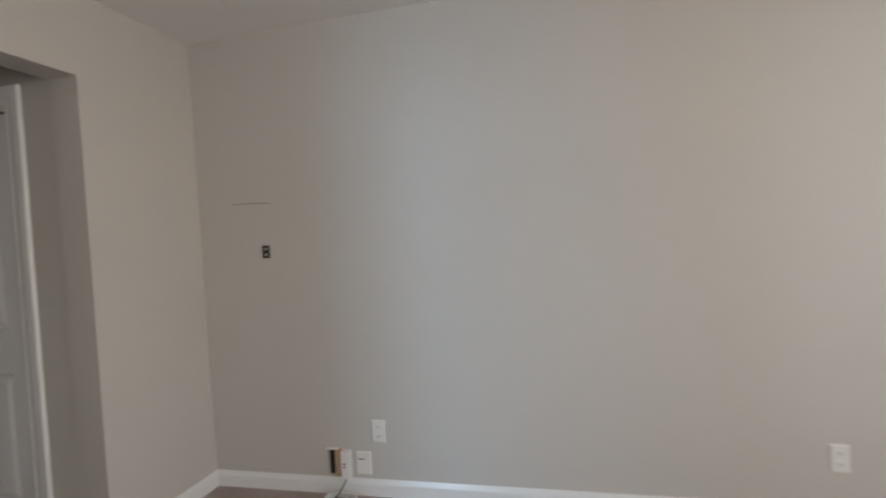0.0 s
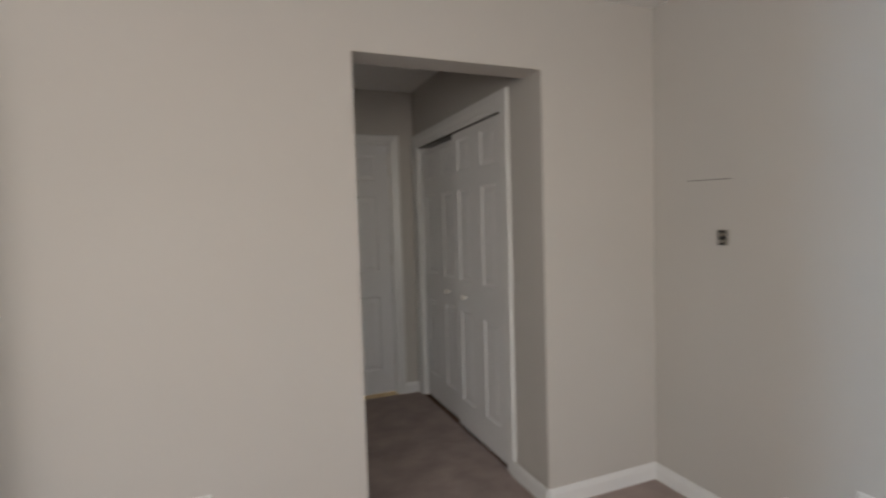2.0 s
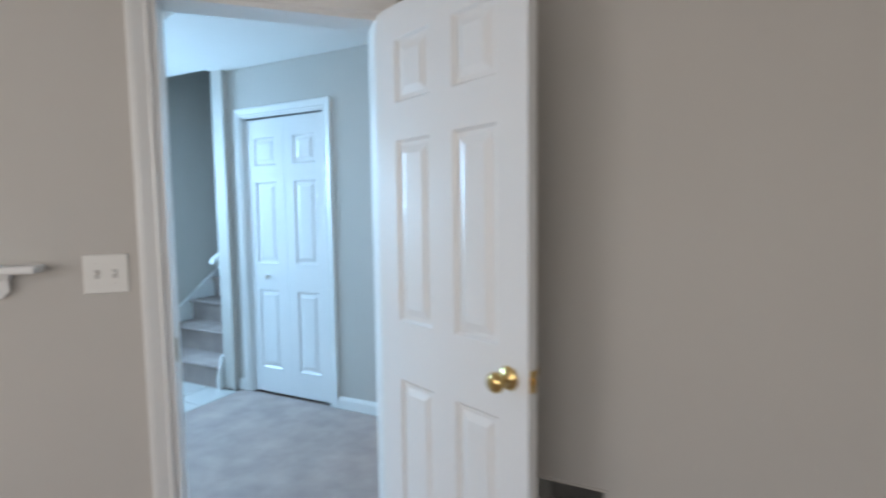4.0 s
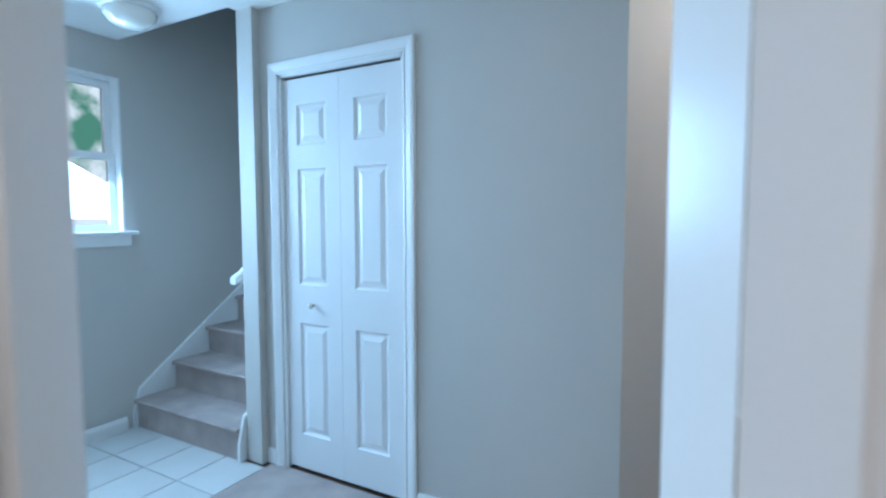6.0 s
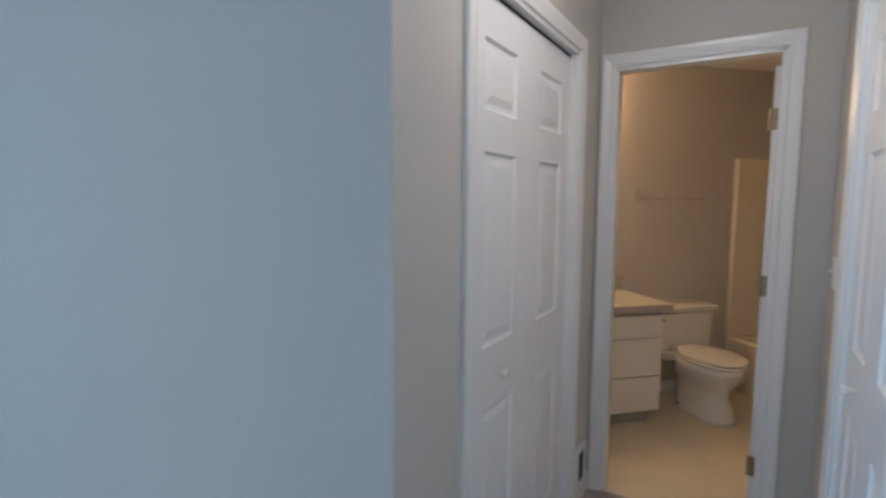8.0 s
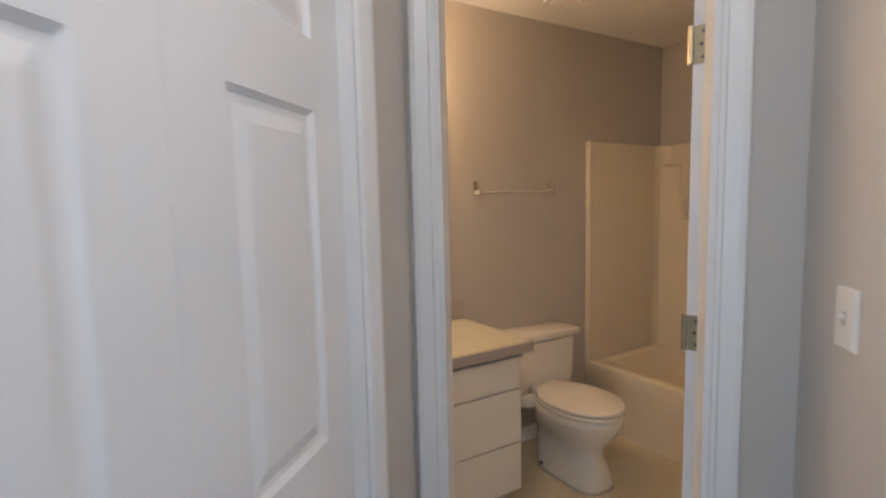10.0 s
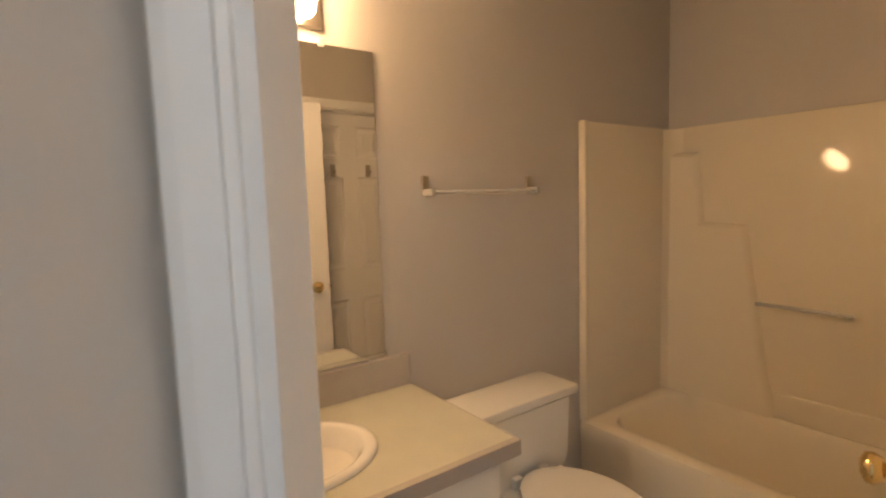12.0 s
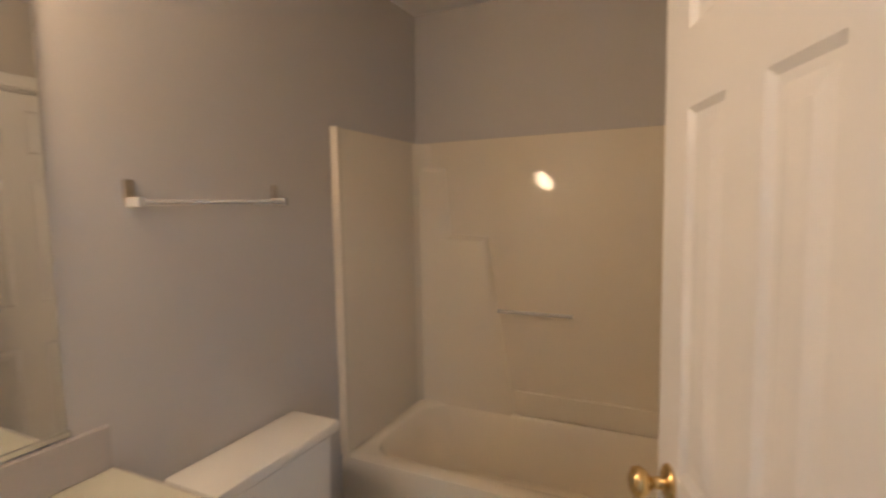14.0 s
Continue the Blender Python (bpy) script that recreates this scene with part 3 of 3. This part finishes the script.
# cut edge of the low hole and what stands in the utility closet behind it
hole = empty("hole_edge", pose(NW[0], NW[1], 0) @ pose(0.93 - NW[0], 0, 0), "raw plasterboard edge round a cut hole", "wall hole", kind="structure")
part("head_edge", box(B(), -0.004, -0.003, 0.486, 0.353, 0.152, 0.494, 0.001), WALL, hole)
part("side_edge", box(B(), 0.341, -0.003, 0.10, 0.349, 0.152, 0.486, 0.001), WALL, hole)
filt = empty("furnace_filter", pose(0.86, 0.34, 0.34, 50, 0, 12), "white pleated air filter lying in the closet", "air filter")
bm = B()
for k in range(14):
    x = -0.16 + k * 0.023
    loft(bm, [[(x, y, 0), (x + 0.0115, y, 0.02), (x + 0.023, y, 0), (x + 0.0115, y, -0.004)] for y in (-0.12, 0.12)])
part("pleats", bm, PLATE, filt)
for a in ((-0.18, -0.14, -0.01, 0.18, -0.12, 0.025), (-0.18, 0.12, -0.01, 0.18, 0.14, 0.025)):
    part("rim", box(B(), *a), PLATE, filt)
tagged(part("duct_base", box(B(), 0.78, 0.30, -0.012, 1.12, 0.55, 0.09, 0.01), DARK), "dark metal duct base under the filter", "duct")

# ---- hall fittings ----
reg = empty("wall_register", pose(d2p[0], d2p[1], 0, 0, 0, 45) @ pose(1.20, 0, 0.185), "white wall register with a black sheet painting the shade in the opening", "vent")
for nm, a in (("frame_top", (-0.075, -0.02, 0.078, 0.075, 0.0, 0.104)), ("frame_bottom", (-0.075, -0.02, -0.104, 0.075, 0.0, -0.078)), ("frame_left", (-0.075, -0.02, -0.078, -0.052, 0.0, 0.078)), ("frame_right", (0.052, -0.02, -0.078, 0.075, 0.0, 0.078))):
    part(nm, box(B(), *a, 0.003), TRIM, reg)
# Black block set almost flush, painting the shade in the duct.
part("duct", box(B(), -0.053, -0.010, -0.08, 0.053, 0.10, 0.08), BLACK, reg, "nearly flush black block painting the shade in the duct")

lampm = empty("ceiling_light", pose(-0.95, 0.10, 2.44), "white round ceiling light in the hall", "ceiling light")
part("base", lathe(B(), [(0.15, 0.0), (0.15, -0.018), (0.135, -0.024)], n=32), TRIM, lampm, smooth=40)
part("shade", lathe(B(), [(0.135, -0.02), (0.13, -0.045), (0.10, -0.075), (0.05, -0.09), (0.005, -0.094)], n=32), PORC, lampm, smooth=True)

# ---- bathroom ----
BY = 3.48
van = empty("vanity_cabinet", pose(1.23, BY, 0), "white laminate vanity cabinet with three drawers", "cabinet")
part("body", box(B(), 0.0, -0.50, 0.10, 0.945, -0.002, 0.765), CAB, van)
# Kick takes a darker colour for the shade under the cabinet.
part("toe_kick", box(B(), 0.0, -0.43, 0.004, 0.92, -0.01, 0.10), KICK, van, "toe kick board coloured darker for the shade under the cabinet")
for z0, z1 in ((0.115, 0.335), (0.343, 0.585), (0.593, 0.735)):
    part("drawer_front", box(B(), 0.50, -0.519, z0, 0.945, -0.501, z1, 0.002), CAB, van)
for x0 in (0.01, 0.252):
    part("door", box(B(), x0, -0.519, 0.115, x0 + 0.238, -0.501, 0.735, 0.002), CAB, van)
# Rail in the same dark tone, for the shade below the counter.
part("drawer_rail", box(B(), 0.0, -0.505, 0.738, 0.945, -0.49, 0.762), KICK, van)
ctop = empty("vanity_counter", pose(1.23, BY, 0), "beige laminate vanity counter with a backsplash", "counter")
bm = B()
cx, cy, ra, rb = 0.46, -0.275, 0.205, 0.165
corners = [(0.98, -0.002), (0.0, -0.002), (0.0, -0.54), (0.98, -0.54)]
angles = sorted([2 * math.pi * k / 40 for k in range(40)] + [math.atan2(q[1] - cy, q[0] - cx) % (2 * math.pi) for q in corners])
n = len(angles)
outer, inner = [], []
for a in angles:
    c, s = math.cos(a), math.sin(a)
    f = min((0.98 - cx if c > 0 else cx) / max(abs(c), 1e-6), ((-0.002 - cy) if s > 0 else (cy + 0.54)) / max(abs(s), 1e-6))
    outer.append((cx + c * f, cy + s * f))
    inner.append((cx + ra * c, cy + rb * s))
for z in (0.769, 0.807):
    vo, vi = [bm.verts.new((*q, z)) for q in outer], [bm.verts.new((*q, z)) for q in inner]
    for k in range(n):
        bm.faces.new((vo[k], vo[(k + 1) % n], vi[(k + 1) % n], vi[k]))
part("top", bm, LAM, ctop)
for nm, a in (("front_edge", (0.0, -0.562, 0.765, 0.985, -0.5402, 0.8072)), ("side_edge", (0.9802, -0.5402, 0.765, 0.985, -0.002, 0.8072))):
    part(nm, box(B(), *a), LAMEDGE, ctop, "grey laminate edge band")
part("backsplash", box(B(), 0.0, -0.02, 0.808, 0.98, -0.001, 0.918, 0.003), LAMSPLASH, ctop, "grey-beige laminate backsplash")
sink = empty("sink", pose(1.23 + cx, BY + cy, 0), "white oval drop-in porcelain sink", "sink")
bm = B()
loft(bm, [[(r * (ra + 0.02) / 0.22 * math.cos(2 * math.pi * k / 48), r * (rb + 0.02) / 0.22 * math.sin(2 * math.pi * k / 48), z) for k in range(48)]
          for r, z in ((0.222, 0.808), (0.222, 0.816), (0.214, 0.822), (0.196, 0.823), (0.184, 0.816), (0.172, 0.795), (0.15, 0.73), (0.11, 0.69), (0.04, 0.678))], cap=False)
part("basin", bm, PORC, sink, smooth=True)
part("drain", lathe(B(), [(0.045, 0.677), (0.03, 0.679), (0.022, 0.674)], n=20), CHROME, sink)
fau = empty("faucet", pose(1.23 + cx, BY - 0.095, 0.807), "chrome faucet with clear round handles", "faucet")
part("base", box(B(), -0.085, -0.026, 0.0, 0.085, 0.026, 0.022, 0.008), CHROME, fau, smooth=40)
bm = B()
loft(bm, [[(w * math.cos(a), y, z + w * 0.7 * math.sin(a)) for a in [2 * math.pi * k / 12 for k in range(12)]] for w, y, z in ((0.018, 0.0, 0.02), (0.016, -0.02, 0.05), (0.013, -0.07, 0.062), (0.011, -0.115, 0.05), (0.010, -0.12, 0.04))])
part("spout", bm, CHROME, fau, smooth=True)
for x in (-0.06, 0.06):
    part("handle_stem", lathe(B(), [(0.022, 0.018), (0.018, 0.035), (0.012, 0.04)], pose(x, 0, 0), 20), CHROME, fau, smooth=40)
    part("handle", lathe(B(), [(0.016, 0.04), (0.025, 0.048), (0.027, 0.06), (0.022, 0.072), (0.010, 0.076)], pose(x, 0, 0), 12), CLEAR, fau, "clear acrylic faucet handle")

mir = empty("wall_mirror", pose(0.02, BY, 0), "frameless plate mirror above the vanity", "mirror")
part("glass", box(B(), 1.22, -0.006, 0.935, 2.100, -0.001, 1.932), MIRROR, mir)
part("channel", box(B(), 1.22, -0.011, 0.926, 2.105, -0.001, 0.938), CHROME, mir, "metal bottom channel")
for x in (1.42, 1.925):
    part("clip", box(B(), x - 0.01, -0.011, 1.924, x + 0.01, -0.001, 1.945, 0.002), CLEAR, mir)

vl = empty("vanity_light", pose(1.67, BY, 0), "nickel vanity light with lit opal shades", "wall light")
part("backplate", box(B(), -0.279, -0.022, 1.972, 0.279, -0.001, 2.14, 0.004), NICKEL, vl)
for x in (-0.185, 0.0, 0.185):
    arm = part("arm", lathe(B(), [(0.018, 0), (0.010, 0.006), (0.010, 0.06)], pose(x, -0.022, 2.06, 90, 0, 0), 14), NICKEL, vl)
    part("cup", lathe(B(), [(0.02, 2.125), (0.028, 2.14), (0.012, 2.155)], pose(x, -0.082, 0), 18), NICKEL, arm)
    part("shade", lathe(B(), [(0.024, 2.14), (0.044, 2.13), (0.051, 2.105), (0.050, 2.03), (0.042, 1.988), (0.034, 1.978), (0.012, 1.975)], pose(x, -0.082, 0), 24), SHADE, vl, "lit opal glass shade", smooth=True)

tb = empty("towel_bar", pose(0.02, BY, -0.012), "clear towel bar on two chrome posts", "towel bar")
for x in (2.288, 2.803):
    part("mount", box(B(), x - 0.013, -0.010, 1.49, x + 0.013, 0.0, 1.548, 0.003), NICKEL, tb)
    part("post", box(B(), x - 0.010, -0.06, 1.476, x + 0.010, -0.002, 1.502, 0.004), CLEAR, tb)
bm = B()
lathe(bm, [(0.006, 2.288), (0.006, 2.803)], pose(0, -0.048, 1.488, 0, 90, 0), 12)
part("bar", bm, CLEAR, tb, "clear acrylic bar")

# toilet
toi = empty("toilet", pose(2.605, BY, 0), "white two-piece toilet with the lid closed", "toilet")


def oval(w, y0, y1, z, n=28, sq=1.0):
    cyy, ry = (y0 + y1) / 2, (y1 - y0) / 2
    out = []
    for k in range(n):
        a = 2 * math.pi * k / n
        c, s = math.cos(a), math.sin(a)
        out.append((w * math.copysign(abs(c) ** sq, c), cyy + ry * math.copysign(abs(s) ** sq, s), z))
    return out


bm = B()
loft(bm, [oval(0.115, -0.64, -0.22, 0.004, sq=0.6), oval(0.115, -0.64, -0.22, 0.03, sq=0.6), oval(0.098, -0.625, -0.2, 0.10, sq=0.65), oval(0.085, -0.60, -0.18, 0.17, sq=0.8), oval(0.105, -0.62, -0.18, 0.225, sq=0.9), oval(0.155, -0.67, -0.18, 0.285, sq=0.95), oval(0.18, -0.70, -0.2, 0.345), oval(0.183, -0.705, -0.2, 0.385)])
part("bowl", bm, PORC, toi, smooth=True)
bm = B()
loft(bm, [oval(0.18, -0.26, -0.015, 0.33, sq=0.5), oval(0.19, -0.26, -0.015, 0.38, sq=0.5)])
part("deck", bm, PORC, toi, smooth=40)
bm = B()
loft(bm, [oval(0.182, -0.70, -0.215, 0.388), oval(0.187, -0.71, -0.215, 0.393), oval(0.187, -0.71, -0.215, 0.404), oval(0.182, -0.705, -0.218, 0.409)])
part("seat", bm, PORC, toi, smooth=40)
bm = B()
loft(bm, [oval(0.18, -0.70, -0.215, 0.413), oval(0.186, -0.708, -0.215, 0.418), oval(0.184, -0.705, -0.217, 0.428), oval(0.14, -0.66, -0.26, 0.435), oval(0.05, -0.52, -0.4, 0.437)])
part("lid", bm, PORC, toi, smooth=40)
for x in (-0.07, 0.07):
    part("seat_hinge", box(B(), x - 0.02, -0.225, 0.385, x + 0.02, -0.19, 0.425, 0.006), PORC, toi)
    part("bolt_cap", lathe(B(), [(0.012, 0.03), (0.011, 0.038), (0.004, 0.043)], pose(x * 1.5, -0.30, 0.005), 12), DARK, toi)
bm = B()
loft(bm, [[(sx * w, y, z) for sx, y in ((-1, -0.205 + d), (1, -0.205 + d), (1, -0.02), (-1, -0.02))] for w, z, d in ((0.215, 0.365, 0.012), (0.232, 0.42, 0.004), (0.24, 0.67, 0.0))])
bmesh.ops.bevel(bm, geom=bm.edges[:], offset=0.014, segments=3, affect="EDGES")
part("tank", bm, PORC, toi, smooth=40)
part("tank_lid", box(B(), -0.262, -0.225, 0.668, 0.262, -0.008, 0.705, 0.011), PORC, toi, smooth=40)
part("flush_lever", box(B(), -0.215, -0.222, 0.60, -0.165, -0.205, 0.618, 0.005), CHROME, toi, "small metal flush lever")
part("supply_pipe", lathe(B(), [(0.005, 0.12), (0.005, 0.36)], pose(0.16, -0.06, 0), 10), CHROME, toi)

# tub with moulded surround
tub = empty("bathtub", pose(3.14, 1.96, 0), "almond one-piece bathtub with moulded wall surround", "bathtub")
L, D, H = 1.518, 0.735, 0.40


def rrect(x0, y0, x1, y1, r, z, n=6):
    out = []
    for px, py, a0 in ((x1 - r, y1 - r, 0), (x0 + r, y1 - r, 90), (x0 + r, y0 + r, 180), (x1 - r, y0 + r, 270)):
        for k in range(n + 1):
            a = radians(a0 + 90 * k / n)
            out.append((px + r * math.cos(a), py + r * math.sin(a), z))
    return out


bm = B()
loft(bm, [rrect(0.012, 0.0, D, L, 0.006, 0.004), rrect(0.012, 0.0, D, L, 0.006, 0.05), rrect(0.004, 0.0, D, L, 0.008, 0.30), rrect(0.0, 0.0, D, L, 0.01, 0.365), rrect(0.006, 0.004, D, L, 0.014, 0.393), rrect(0.022, 0.01, D - 0.01, L - 0.01, 0.02, H),
          rrect(0.075, 0.10, D - 0.045, L - 0.07, 0.11, H), rrect(0.092, 0.115, D - 0.055, L - 0.085, 0.12, H - 0.012), rrect(0.12, 0.15, D - 0.075, L - 0.14, 0.13, 0.22), rrect(0.16, 0.20, D - 0.10, L - 0.25, 0.12, 0.09), rrect(0.25, 0.32, D - 0.2, L - 0.4, 0.09, 0.075)])
part("tub_basin", bm, ACRYL, tub, smooth=35)
TOP = 1.778
for nm, a in (("end_panel", (0.012, L - 0.026, H, D, L, TOP)), ("tap_panel", (0.012, 0.0, H, D, 0.026, TOP)), ("back_panel", (D - 0.024, 0.0, H, D, L, TOP))):
    part(nm, box(B(), *a, 0.006), ACRYL, tub, smooth=40)
for y0, y1 in ((L - 0.04, L + 0.0), (0.0, 0.04)):
    part("front_flange", box(B(), 0.0, y0, H - 0.004, 0.026, y1, TOP + 0.004, 0.010), ACRYL, tub, smooth=40)
bm = B()
loft(bm, [[(D - 0.024 - r[0], L - 0.026 - r[1], z) for r in [(0, 0), (0.07, 0), (0.045, 0.008), (0.02, 0.022), (0.008, 0.045), (0, 0.07)]] for z in (H - 0.002, TOP - 0.006)])
part("corner_cove", bm, ACRYL, tub, smooth=50)
# stepped moulded relief on the back panel, with soap ledges
ys = lambda y: y - 1.98
for nm, out in (("left_relief", ((3.47, 1.66), (3.318, 1.645), (3.287, 1.30), (3.085, 1.29), (2.97, 0.53), (2.93, H), (3.47, H))),):
    bm = B()
    loft(bm, [[(D - 0.022, ys(y), z) for y, z in out], [(D - 0.030, ys(y) + (0.003 if y > 2.6 else -0.003), z - 0.002) for y, z in out], [(D - 0.052, ys(y) + 0.03, z - 0.022) for y, z in out]])
    part(nm, bm, ACRYL, tub, smooth=40)
part("lower_band", box(B(), D - 0.040, 0.03, H, D - 0.02, ys(2.95), 0.52, 0.009), ACRYL, tub, smooth=40)
bm = B()
lathe(bm, [(0.009, ys(2.655)), (0.009, ys(3.02))], pose(D - 0.075, 0, 0.928, -90, 0, 0), 12)
part("grab_bar", bm, CLEAR, tub, "clear acrylic grab bar", smooth=40)
for z, r, nm in ((0.62, 0.035, "overflow_plate"), (0.72, 0.03, "tap_handle")):
    part(nm, lathe(B(), [(r, 0.0), (r, 0.006), (r * 0.8, 0.012), (0.014, 0.014), (0.014, 0.05), (0.022, 0.055), (0.02, 0.07)], pose(D * 0.5, 0.026, z, -90, 0, 0), 20), CHROME, tub, smooth=40)

fan = empty("exhaust_fan", pose(2.70, 3.12, 2.44), "white square ceiling exhaust fan grille", "ceiling vent")
part("frame", box(B(), -0.125, -0.125, -0.016, 0.125, 0.125, 0.0, 0.006), PLATE, fan)
part("cover", box(B(), -0.10, -0.10, -0.03, 0.10, 0.10, -0.016, 0.007), PLATE, fan)
for k in range(6):
    part("slat", box(B(), -0.085, -0.08 + k * 0.03, -0.034, 0.085, -0.068 + k * 0.03, -0.030), PLATE, fan)

# ---- hall floor tiles ----
slab("tile_bed", [(-2.78, -1.4), (-1.62, -1.4), (-1.62, 1.14), (-2.78, 1.14)], -0.012, -0.004, GROUT, "grey grout bed of the entry tiles", "floor")
tiles = empty("entry_tiles", pose(-2.78, -1.4, -0.004), "pale grey square entry tiles", "floor tiles", kind="structure")
tile_mesh = None
for i in range(4):
    for j in range(8):
        m = pose(i * 0.29 + 0.145, j * 0.317 + 0.1585, 0)
        if tile_mesh is None:
            t0 = part("tile", box(B(), -0.1415, -0.155, 0, 0.1415, 0.155, 0.006, 0.0015), TILE, tiles, m=m)
            tile_mesh = t0.data
        else:
            o = new("tile", tile_mesh)
            o.parent, o.matrix_basis = tiles, m

ent = empty("entry_light", pose(-2.22, 0.86, 2.44), "white round glass ceiling light by the stairs", "ceiling light")
part("base", lathe(B(), [(0.14, 0.0), (0.14, -0.016), (0.125, -0.022)], n=32), TRIM, ent, smooth=40)
part("shade", lathe(B(), [(0.125, -0.018), (0.12, -0.05), (0.09, -0.085), (0.04, -0.10), (0.005, -0.103)], n=32), PORC, ent, smooth=True)

pas = empty("passage_light", pose(0.92, 1.30, 2.44), "lit round frosted glass ceiling light in the passage", "ceiling light")
part("base", lathe(B(), [(0.15, 0.0), (0.15, -0.016), (0.135, -0.022)], n=32), TRIM, pas, smooth=40)
part("shade", lathe(B(), [(0.135, -0.018), (0.13, -0.05), (0.10, -0.085), (0.04, -0.10), (0.005, -0.103)], n=32), HALLLAMP, pas, smooth=True)
